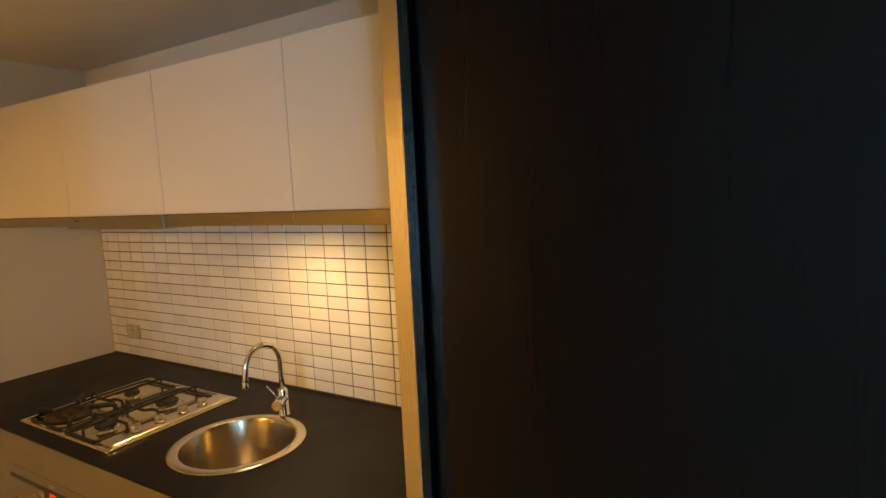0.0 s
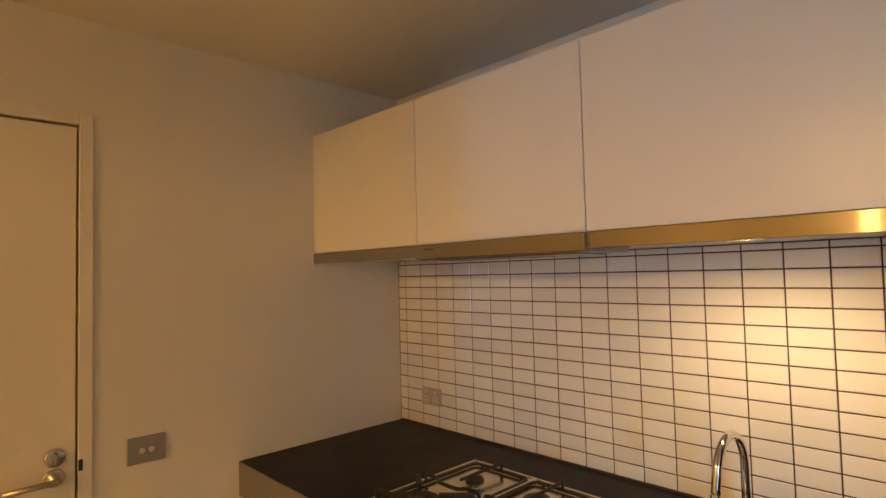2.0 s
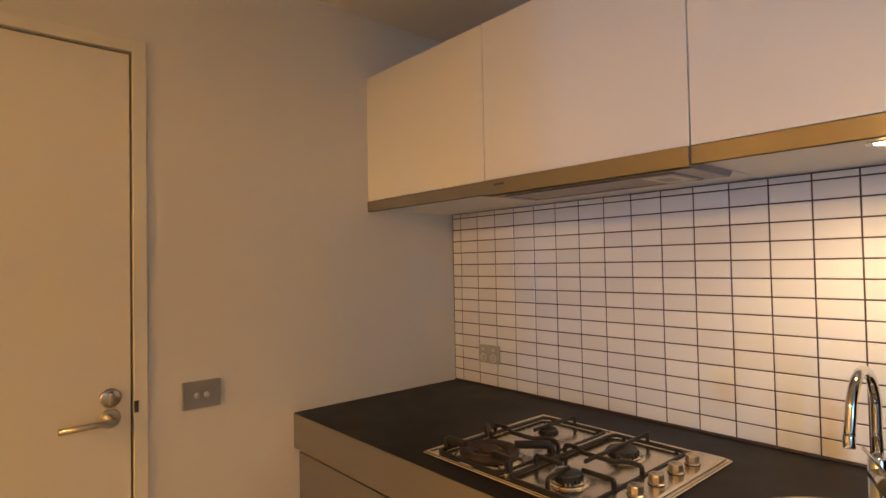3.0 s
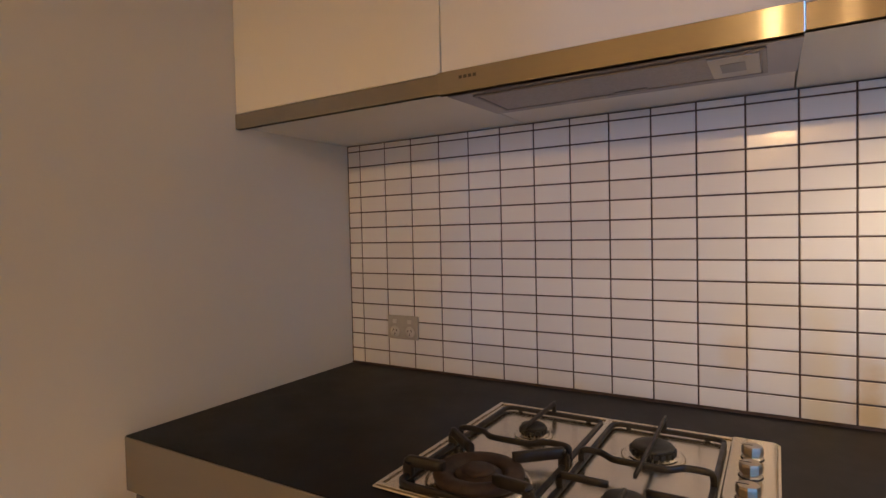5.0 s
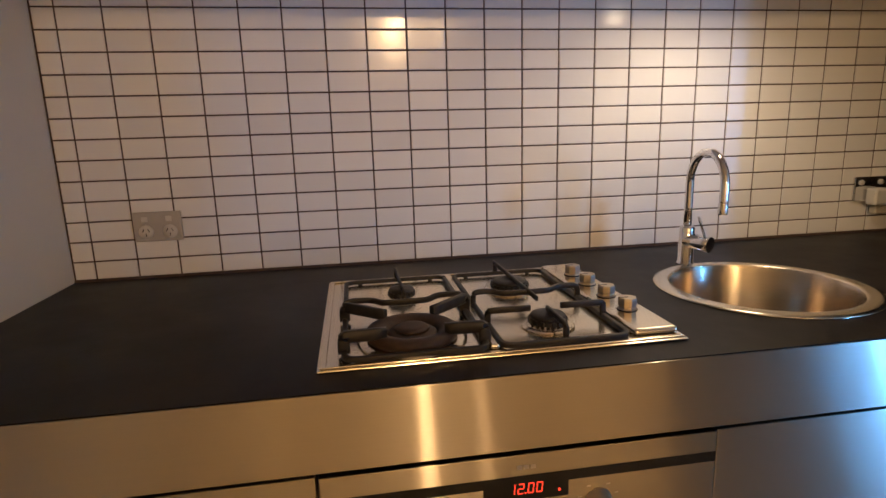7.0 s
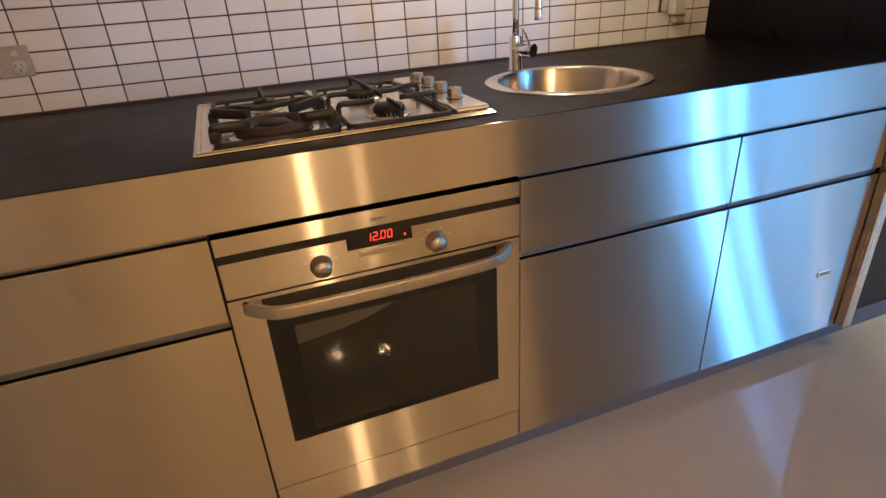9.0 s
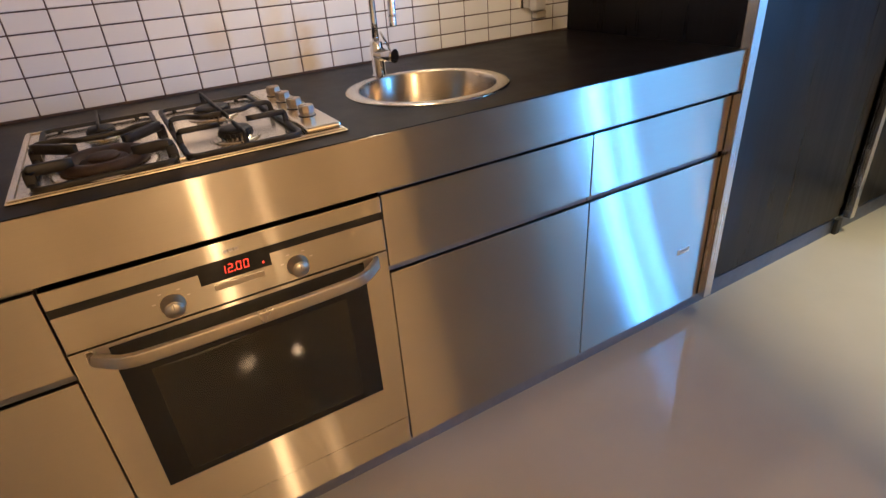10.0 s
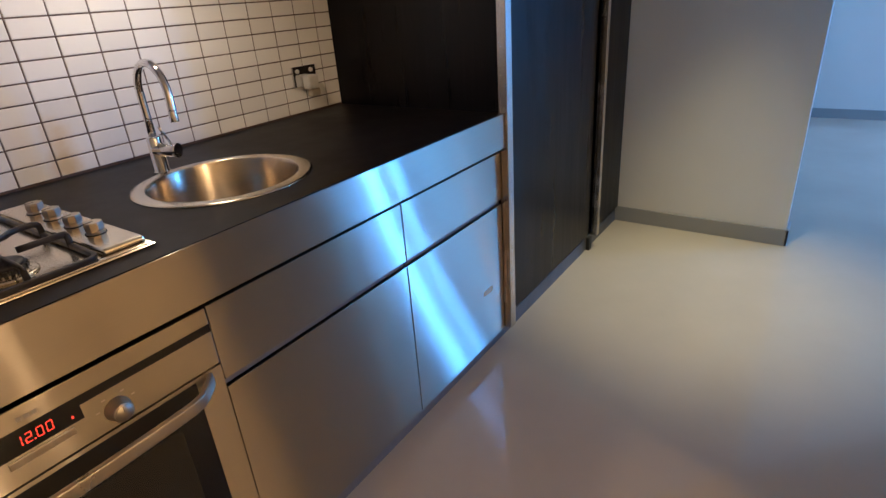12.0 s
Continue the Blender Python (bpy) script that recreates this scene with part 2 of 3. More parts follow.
def lathe(profile, at, seg=32, axis="Z", bm=None):
    """Turns a profile of (radius, height) round an axis through at."""
    out = bm or bmesh.new()
    turn = {"Z": Matrix.Identity(4), "Y": Matrix.Rotation(radians(90), 4, "X"), "X": Matrix.Rotation(radians(90), 4, "Y")}[axis]
    m = Matrix.Translation(at) @ turn
    rings = []
    for r, h in profile:
        if r < 1e-6:
            rings.append([out.verts.new(m @ Vector((0, 0, h)))])
        else:
            rings.append([out.verts.new(m @ Vector((r * math.cos(2 * math.pi * k / seg), r * math.sin(2 * math.pi * k / seg), h))) for k in range(seg)])
    for a, b in zip(rings, rings[1:]):
        for k in range(seg):
            k2 = (k + 1) % seg
            vs = [a[k % len(a)], a[k2 % len(a)], b[k2 % len(b)], b[k % len(b)]]
            vs = list(dict.fromkeys(vs))
            if len(vs) > 2:
                out.faces.new(vs)
    bmesh.ops.recalc_face_normals(out, faces=out.faces)
    for f in out.faces:
        f.smooth = True
    return out


def sweep(points, rw, rh=None, seg=12, bm=None, up=(0, 0, 1), squared=False):
    """A bar along points, with half-width rw and half-height rh, rounded or squared in section, capped."""
    out = bm or bmesh.new()
    rh = rh or rw
    pts = [Vector(p) for p in points]
    rings = []
    for i, p in enumerate(pts):
        d = (pts[min(i + 1, len(pts) - 1)] - pts[max(i - 1, 0)]).normalized()
        u = Vector(up)
        if abs(d.dot(u)) > 0.95:
            u = Vector((1, 0, 0)) if abs(d.x) < 0.9 else Vector((0, 1, 0))
        side = d.cross(u).normalized()
        top = side.cross(d).normalized()
        ring = []
        for k in range(seg):
            a = 2 * math.pi * (k + 0.5) / seg
            c, s = math.cos(a), math.sin(a)
            if squared:
                c, s = math.copysign(abs(c) ** 0.28, c), math.copysign(abs(s) ** 0.28, s)
            ring.append(out.verts.new(p + side * rw * c + top * rh * s))
        rings.append(ring)
    for a, b in zip(rings, rings[1:]):
        for k in range(seg):
            out.faces.new((a[k], a[(k + 1) % seg], b[(k + 1) % seg], b[k])).smooth = True
    out.faces.new(rings[0][::-1])
    out.faces.new(rings[-1])
    bmesh.ops.recalc_face_normals(out, faces=out.faces)
    return out


def smooth_path(points, steps=6):
    """A rounded line through points (Catmull-Rom)."""
    pts = [Vector(p) for p in points]
    pts = [2 * pts[0] - pts[1]] + pts + [2 * pts[-1] - pts[-2]]
    out = []
    for i in range(1, len(pts) - 2):
        a, b, c, d = pts[i - 1 : i + 3]
        for k in range(steps):
            t = k / steps
            out.append(0.5 * (2 * b + (c - a) * t + (2 * a - 5 * b + 4 * c - d) * t * t + (3 * b - a - 3 * c + d) * t**3))
    out.append(pts[-2])
    return out


def holed(x0, x1, z0, z1, a0, a1, b0, b1, y0, y1):
    """An upright sheet from y0 to y1 with an oblong hole a0..a1, b0..b1, in one piece."""
    bm = bmesh.new()
    sheets = []
    for y in (y0, y1):
        o = [bm.verts.new(p) for p in ((x0, y, z0), (x1, y, z0), (x1, y, z1), (x0, y, z1))]
        i = [bm.verts.new(p) for p in ((a0, y, b0), (a1, y, b0), (a1, y, b1), (a0, y, b1))]
        for k in range(4):
            bm.faces.new((o[k], o[(k + 1) % 4], i[(k + 1) % 4], i[k]))
        sheets.append((o, i))
    for f, g in zip(*sheets):
        for k in range(4):
            bm.faces.new((f[k], f[(k + 1) % 4], g[(k + 1) % 4], g[k]))
    bmesh.ops.recalc_face_normals(bm, faces=bm.faces)
    return bm


def mesh_of(name, bm, mat):
    me = bpy.data.meshes.new(name)
    bm.to_mesh(me)
    bm.free()
    me.materials.append(mat)
    return me


def part(name, bm, mat, parent, label=""):
    ob = new(name, mesh_of(name, bm, mat))
    ob.parent = parent
    if label:
        ob["label"] = label
    return ob


def thing(name, label, category, group="", at=(0, 0, 0)):
    ob = new(name)
    ob.empty_display_size = 0.05
    return tagged(ob, label, category, group)


def structure(name, bm, mat, label, category):
    return tagged(new(name, mesh_of(name, bm, mat)), label, category, "", "structure")


# ---- the rooms ----
RIGHT, WALL_END, SOUTH, EAST, DEEP = 3.76, -1.535, -5.2, 6.9, -5.3
BENCH_END = 2.350
TILE_TOP = 1.59

structure("floor", box(-0.15, EAST + 0.15, DEEP - 0.15, 0.16, -0.12, 0.0), M_FLOOR, "glossy beige polished floor running through both rooms", "floor")
structure("ceiling", box(-0.15, EAST + 0.15, DEEP - 0.15, 0.16, CEIL, CEIL + 0.12), M_CEIL, "plain off-white painted plaster ceiling", "ceiling")
structure("wall_north", box(-0.15, EAST + 0.15, 0.012, 0.16, 0, CEIL), M_WALL, "off-white painted wall behind the kitchen bench", "wall")
DOOR_Y0, DOOR_Y1, DOOR_TOP = -2.035, -1.205, 1.992
bm = box(-0.15, 0, DOOR_Y1 + 0.004, 0.012, 0, CEIL)
box(-0.15, 0, DEEP, DOOR_Y0 - 0.004, 0, CEIL, bm=bm)
box(-0.15, 0, DOOR_Y0 - 0.004, DOOR_Y1 + 0.004, DOOR_TOP + 0.004, CEIL, bm=bm)
structure("wall_west", bm, M_WALL, "cream painted wall with a flush door", "wall")
structure("wall_partition", box(RIGHT, RIGHT + 0.11, WALL_END, 0.012, 0, CEIL, 0.003), M_WALL, "off-white painted partition wall ending at the opening", "wall")
structure("wall_east", box(EAST, EAST + 0.15, SOUTH, 0.012, 0, CEIL), M_WALL, "plain white wall of the farther room", "wall")
WX0, WX1, WZ0, WZ1 = 5.80, 6.70, 0.50, 2.10
bm = box(2.612, WX0, SOUTH - 0.15, SOUTH, 0, CEIL)
box(WX1, EAST + 0.15, SOUTH - 0.15, SOUTH, 0, CEIL, bm=bm)
box(WX0, WX1, SOUTH - 0.15, SOUTH, 0, WZ0, bm=bm)
box(WX0, WX1, SOUTH - 0.15, SOUTH, WZ1, CEIL, bm=bm)
structure("wall_south", bm, M_WALL, "off-white painted wall with a wide window", "wall")

structure("wall_far_south", box(-0.15, 2.61, DEEP - 0.15, DEEP, 0, CEIL), M_WALL, "plain off-white end wall of the deep room", "wall")
# unseen wall, added to keep the window's blue light off the west wall
structure("wall_light_block", box(2.5, 2.61, DEEP + 0.001, -2.04, 0, CEIL, 0.003), M_WALL, "plain off-white wall, unseen, added to keep window light off the west wall", "wall")
# unseen nib, added to shade the steel edge and dark cupboards from the downlights
structure("wall_lamp_block", box(1.90, 2.499, -2.14, -2.045, 0, CEIL, 0.003), M_WALL, "short plain off-white wall, unseen, added to keep lamp light off the dark cupboards", "wall")
window = tagged(new("window_1"), "wide white-framed window letting in blue daylight", "window", "", "structure")
bm = box(WX0, WX1, SOUTH - 0.10, SOUTH - 0.04, WZ0, WZ0 + 0.05)
box(WX0, WX1, SOUTH - 0.10, SOUTH - 0.04, WZ1 - 0.05, WZ1, bm=bm)
box(WX0, WX0 + 0.05, SOUTH - 0.10, SOUTH - 0.04, WZ0 + 0.05, WZ1 - 0.05, bm=bm)
box(WX1 - 0.05, WX1, SOUTH - 0.10, SOUTH - 0.04, WZ0 + 0.05, WZ1 - 0.05, bm=bm)
box(6.22, 6.32, SOUTH - 0.10, SOUTH - 0.04, WZ0 + 0.05, WZ1 - 0.05, bm=bm)
part("window_frame", bm, M_DOOR, window)
for a, b in ((WX0 + 0.05, 6.22), (6.32, WX1 - 0.05)):
    part("pane", box(a, b, SOUTH - 0.075, SOUTH - 0.069, WZ0 + 0.05, WZ1 - 0.05), M_WINDOWGLASS, window).visible_shadow = False

bm = box(RIGHT - 0.012, RIGHT - 0.0005, WALL_END - 0.012, -0.66, 0, 0.085, 0.002)
box(RIGHT - 0.012, RIGHT + 0.122, WALL_END - 0.012, WALL_END - 0.0005, 0, 0.085, 0.002, bm=bm)
structure("baseboard", bm, M_SKIRT, "grey skirting along the foot of the partition wall", "skirting")
structure("baseboard_far", box(EAST - 0.012, EAST - 0.0005, SOUTH + 0.01, 0.0, 0, 0.085, 0.002), M_SKIRT, "grey skirting along the farther wall", "skirting")

# door in the west wall
door = tagged(new("door_1"), "closed cream flush door with satin lever handle and lock", "door", "", "structure")
part("leaf", box(-0.046, -0.004, DOOR_Y0, DOOR_Y1 - 0.002, 0.006, DOOR_TOP - 0.003, 0.0015), M_DOOR, door)
# stop coloured near-black so the gap round the leaf reads as shade
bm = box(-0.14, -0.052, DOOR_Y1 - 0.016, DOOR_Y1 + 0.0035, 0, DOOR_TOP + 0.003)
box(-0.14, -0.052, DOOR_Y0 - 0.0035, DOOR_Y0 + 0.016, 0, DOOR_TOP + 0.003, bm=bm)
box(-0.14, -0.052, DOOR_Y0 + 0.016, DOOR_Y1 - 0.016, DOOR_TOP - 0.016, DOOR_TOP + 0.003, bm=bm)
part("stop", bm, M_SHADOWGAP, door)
bm = box(0.0005, 0.009, DOOR_Y1 + 0.003, DOOR_Y1 + 0.038, 0, DOOR_TOP + 0.038, 0.0015)
box(0.0005, 0.009, DOOR_Y0 - 0.038, DOOR_Y0 - 0.003, 0, DOOR_TOP + 0.038, 0.0015, bm=bm)
box(0.0005, 0.009, DOOR_Y0 - 0.003, DOOR_Y1 + 0.003, DOOR_TOP + 0.003, DOOR_TOP + 0.038, 0.0015, bm=bm)
part("architrave", bm, M_DOOR, door)
lockset = part("lever_handle", lathe([(0, 0), (0.0255, 0), (0.0255, 0.006), (0.023, 0.008), (0.011, 0.008), (0.011, 0.045), (0.0, 0.045)], (-0.004, -1.258, 0.985), 28, "X"), M_SATIN, door, "satin lever handle on a round rose")
part("lever", sweep([(0.043, -1.250, 0.985), (0.045, -1.268, 0.985), (0.045, -1.300, 0.984), (0.045, -1.378, 0.982)], 0.0085, 0.0085, 14), M_SATIN, lockset)
deadbolt = part("deadlock", lathe([(0, 0), (0.0255, 0), (0.0255, 0.007), (0.022, 0.010), (0.0, 0.010)], (-0.004, -1.257, 1.040), 28, "X"), M_SATIN, door, "round deadlock turn")
part("thumb_turn", box(0.006, 0.022, -1.262, -1.252, 1.024, 1.056, 0.003), M_SATIN, deadbolt)
part("strike_plate", box(0.0092, 0.011, DOOR_Y1 + 0.003, DOOR_Y1 + 0.014, 0.992, 1.024, 0.0005), M_SHADOWGAP, door, "dark strike plate in the jamb")

# light switch
switch = thing("light_switch", "grey two-gang light switch with round white buttons on the wall", "switch")
part("plate", box(0.0005, 0.009, -1.077, -0.967, 0.972, 1.052, 0.003), M_PLATE_GREY, switch)
for y in (-1.036, -1.009):
    part("button", lathe([(0, 0), (0.0085, 0), (0.0085, 0.004), (0.006, 0.006), (0, 0.006)], (0.009, y, 1.010), 20, "X"), M_PLATE_WHITE, switch)

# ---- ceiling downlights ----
# a fitting for each lamp, the added one in the farther room too
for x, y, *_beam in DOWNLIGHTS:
    lamp = thing("ceiling_downlight", "small round recessed ceiling downlight out of view, lit warm", "downlight", "ceiling downlights")
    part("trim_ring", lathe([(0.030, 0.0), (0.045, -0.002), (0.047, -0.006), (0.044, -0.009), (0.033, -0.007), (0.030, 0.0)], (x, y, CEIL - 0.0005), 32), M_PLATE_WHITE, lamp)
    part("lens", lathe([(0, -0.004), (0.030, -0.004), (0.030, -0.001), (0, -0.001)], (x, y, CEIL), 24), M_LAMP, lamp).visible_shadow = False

# ---- base units ----
FRONT, DT = -0.71, 0.018
APRON0 = 0.785
kick = structure("kickboard", box(0.0, RIGHT - 0.001, -0.680, -0.664, 0.0, 0.068), M_KICK, "recessed grey kickboard under the units", "kickboard")
U = [(0.0, 0.602), (0.602, 1.206), (1.206, 1.80), (1.80, 2.348)]


def base_unit(x0, x1, label, badge=False, top=0.86):
    u = thing("base_cabinet", label, "cabinet", "steel base cabinets")
    # dark body gives the gaps between the fronts their shade
    part("body", box(x0 + 0.001, x1 - 0.001, FRONT + DT + 0.012, -0.012, 0.0685, top), M_SHADOWGAP, u)
    part("drawer_front", box(x0 + 0.0018, x1 - 0.0018, FRONT, FRONT + DT, 0.600, 0.768, 0.0015), M_STEEL, u)
    for z0, z1 in ((0.583, 0.599), (0.7695, 0.830)):
        part("grip_channel", box(x0 + 0.002, x1 - 0.002, FRONT + 0.011, FRONT + DT + 0.011, z0, z1), M_KICK, u, "recessed finger pull")
    c = part("door", box(x0 + 0.0018, x1 - 0.0018, FRONT, FRONT + DT, 0.070, 0.582, 0.0015), M_STEEL, u)
    if badge:
        b = part("badge", box(2.203, 2.260, FRONT - 0.003, FRONT - 0.0002, 0.280, 0.300, 0.001), M_CHROME, c, "small bright metal badge")
        part("badge_inlay", box(2.210, 2.253, FRONT - 0.0036, FRONT - 0.003, 0.285, 0.295), M_PLATE_GREY, b)
    return u


base_unit(*U[0], "brushed steel base cabinet with drawer over door, beside the wall")
base_unit(*U[2], "brushed steel base cabinet with drawer over door under the sink", top=0.69)
base_unit(*U[3], "brushed steel dishwasher cabinet with a small badge", True)

# worktop: laminate top with a round cut-out, steel apron on its front
SINK = (1.490, -0.432)
SINK_R = 0.208
top = thing("worktop", "black laminate kitchen worktop with deep brushed steel front edge", "worktop")
bm = bmesh.new()
ring = [bm.verts.new((x, y, 0.9)) for x, y in ((0.001, -0.7255), (BENCH_END - 0.001, -0.7255), (BENCH_END - 0.001, -0.001), (0.001, -0.001))]
hole = [bm.verts.new((SINK[0] + 0.190 * math.cos(2 * math.pi * k / 48), SINK[1] + 0.190 * math.sin(2 * math.pi * k / 48), 0.9)) for k in range(48)]
edges = [bm.edges.new((loop[i], loop[(i + 1) % len(loop)])) for loop in (ring, hole) for i in range(len(loop))]
bmesh.ops.triangle_fill(bm, edges=edges, use_beauty=True, normal=(0, 0, 1))
ext = bmesh.ops.extrude_face_region(bm, geom=bm.faces[:])
bmesh.ops.translate(bm, verts=[v for v in ext["geom"] if isinstance(v, bmesh.types.BMVert)], vec=(0, 0, -0.03))
bmesh.ops.recalc_face_normals(bm, faces=bm.faces)
part("laminate_top", bm, M_BENCH, top)
part("steel_apron", box(0.001, BENCH_END - 0.001, -0.7285, -0.7257, APRON0, 0.8985, 0.0012), M_STEEL, top, "brushed steel front edge")
part("apron_return", box(0.001, BENCH_END - 0.001, -0.7255, -0.692, APRON0, APRON0 + 0.003), M_STEEL, top)
part("edge_seal", box(0.001, BENCH_END - 0.001, -0.0006, 0.0015, 0.8995, 0.9045), M_GROUT, top)

# ---- oven ----
OX0, OX1, OY = 0.6045, 1.2035, -0.714
oven = thing("oven", "built-in brushed steel oven with smoked glass door, clock at twelve", "oven")
panel = part("control_panel", box(OX0, OX1, OY, OY + 0.022, 0.645, 0.768, 0.0015), M_STEEL, oven)
part("display_strip", box(OX0 + 0.0005, OX1 - 0.0005, OY - 0.0012, OY - 0.0001, 0.7185, 0.7345), M_OVENGLASS, panel, "black glass strip")
part("display", box(0.835, 0.965, OY - 0.0015, OY - 0.0001, 0.694, 0.7342), M_OVENGLASS, panel, "black glass clock display")
SEGMENTS = {"0": "abcdef", "1": "bc", "2": "abged"}


def seven_segment(text, x, z, w, h, y):
    """Slanted clock figures of thin bars."""
    bm = bmesh.new()
    t, lean = 0.0013, 0.06
    for ch in text:
        if ch == ".":
            box(x - 0.0022, x - 0.0002, y - 0.0004, y, z, z + 0.002, bm=bm)
            x += 0.002
            continue
        bars = {"a": (0.1 * w, 0.9 * w, h - t, h), "d": (0.1 * w, 0.9 * w, 0, t), "g": (0.1 * w, 0.9 * w, h / 2 - t / 2, h / 2 + t / 2),
                "f": (0, t, h * 0.55, h * 0.95), "b": (w - t, w, h * 0.55, h * 0.95), "e": (0, t, h * 0.05, h * 0.45), "c": (w - t, w, h * 0.05, h * 0.45)}
        for k in SEGMENTS[ch]:
            x0, x1, z0, z1 = bars[k]
            box(x + x0 + lean * z0, x + x1 + lean * z0, y - 0.0004, y, z + z0, z + z1, bm=bm)
        x += w * 1.45
    for v in bm.verts:
        v.co.x += lean * 0.5 * (v.co.z - z)
    return bm


part("clock_digits", seven_segment("12.00", 0.873, 0.7055, 0.0092, 0.0168, OY - 0.0016), M_DIGIT, panel, "glowing red clock figures")
part("clock_mark", box(0.949, 0.952, OY - 0.0022, OY - 0.0016, 0.7035, 0.7075), M_DIGIT, panel)
part("button_bar", box(0.856, 0.948, OY - 0.004, OY - 0.0002, 0.677, 0.689, 0.001), M_SATIN, panel)
for i in range(3):
    part("maker_mark", box(0.886 + 0.0105 * i, 0.8935 + 0.0105 * i, OY - 0.0006, OY - 0.0001, 0.7445, 0.751), M_PLATE_GREY, panel)
for kx in (0.782, 1.013):
    knob = part("knob", lathe([(0, 0.0), (0.0215, 0.0), (0.0215, 0.003), (0.0185, 0.005), (0.0175, 0.020), (0.015, 0.0225), (0, 0.0225)], (kx, OY, 0.676), 32, "Y"), M_KNOB, panel, "turned metal knob")
    part("face", lathe([(0, 0.0), (0.0145, 0.0), (0.0140, 0.0012), (0, 0.0015)], (kx, OY - 0.0226, 0.676), 32, "Y"), M_SATIN, knob)
    part("pointer", box(kx - 0.0007, kx + 0.0007, OY - 0.0246, OY - 0.0242, 0.678, 0.689), M_KICK, knob)
    for a in (-70, -30, 30, 70):
        s, c = math.sin(radians(a)), math.cos(radians(a))
        part("dial_mark", box(kx + 0.031 * s - 0.003, kx + 0.031 * s + 0.003, OY - 0.0005, OY - 0.0001, 0.676 + 0.031 * c - 0.0012, 0.676 + 0.031 * c + 0.0012), M_PLATE_GREY, panel)
GX0, GX1, GZ0, GZ1 = 0.664, 1.148, 0.276, 0.634
odoor = part("oven_door", holed(OX0, OX1, 0.158, 0.642, GX0, GX1, GZ0, GZ1, OY, OY + 0.022), M_STEEL, oven)
IX0, IX1, IZ0, IZ1 = 0.712, 1.098, 0.292, 0.560
part("glass_surround", holed(GX0, GX1, GZ0, GZ1, IX0, IX1, IZ0, IZ1, OY + 0.0015, OY + 0.006), M_OVENGLASS, odoor, "black glass border")
part("glass_pane", box(IX0, IX1, OY + 0.0015, OY + 0.006, IZ0, IZ1), M_OVENPANE, odoor, "smoked glass window").visible_shadow = False
bm = box(0.68, 1.13, -0.30, -0.295, 0.26, 0.60)
box(0.675, 0.68, -0.684, -0.295, 0.26, 0.60, bm=bm)
box(1.13, 1.135, -0.684, -0.295, 0.26, 0.60, bm=bm)
box(0.675, 1.135, -0.684, -0.295, 0.255, 0.26, bm=bm)
box(0.675, 1.135, -0.684, -0.295, 0.60, 0.605, bm=bm)
part("cavity", bm, M_CAVITY, oven)
bm = box(OX0 + 0.004, 0.67, -0.69, -0.66, 0.155, 0.765)
box(1.14, OX1 - 0.004, -0.69, -0.66, 0.155, 0.765, bm=bm)
box(0.67, 1.14, -0.69, -0.66, 0.61, 0.765, bm=bm)
box(0.67, 1.14, -0.69, -0.66, 0.155, 0.25, bm=bm)
part("body", bm, M_SHADOWGAP, oven)
# white plastic colour stands in for the glint on the chrome wire
rack = part("rack", sweep([(0.695, -0.665, 0.374), (1.085, -0.665, 0.374)], 0.0028, 0.0028, 8), M_PLATE_WHITE, oven, "wire rack with its glint given by white colour")
hp = smooth_path([(0.634, OY + 0.001, 0.626), (0.640, OY - 0.012, 0.626), (0.672, OY - 0.039, 0.625), (0.690, OY - 0.046, 0.624), (0.72, OY - 0.049, 0.623), (0.81, OY - 0.051, 0.622), (0.905, OY - 0.052, 0.622),
                  (1.00, OY - 0.051, 0.622), (1.09, OY - 0.049, 0.623), (1.12, OY - 0.046, 0.624), (1.138, OY - 0.039, 0.625), (1.170, OY - 0.012, 0.626), (1.176, OY + 0.001, 0.626)], 5)
part("oven_handle", sweep(hp, 0.006, 0.0125, 16, squared=True), M_SATIN, odoor, "bowed satin metal handle")
base_drawer = thing("warming_cabinet", "narrow brushed steel panel cabinet under the oven", "cabinet")
part("drawer_front", box(OX0, OX1, FRONT - 0.002, FRONT + 0.016, 0.070, 0.153, 0.0012), M_STEEL, base_drawer)
part("body", box(OX0 + 0.004, OX1 - 0.004, FRONT + 0.017, -0.2, 0.074, 0.15), M_SHADOWGAP, base_drawer)

# ---- hob ----
HX0, HX1, HY0, HY1, HZ = 0.609, 1.177, -0.668, -0.182, 0.900
hob = thing("gas_hob", "stainless steel four-burner gas hob with black pan supports", "hob")
bm = box(HX0, HX1, HY0, HY1, HZ + 0.0002, HZ + 0.005, 0.002)
part("tray", bm, M_STEEL_HOB, hob)


def rim(x0, x1, y0, y1, z0, z1, w, bm=None):
    out = bm or bmesh.new()
    for a in ((x0, x1, y0, y0 + w), (x0, x1, y1 - w, y1), (x0, x0 + w, y0 + w, y1 - w), (x1 - w, x1, y0 + w, y1 - w)):
        box(*a, z0, z1, min(w, z1 - z0) * 0.4, 2, bm=out)
    return out


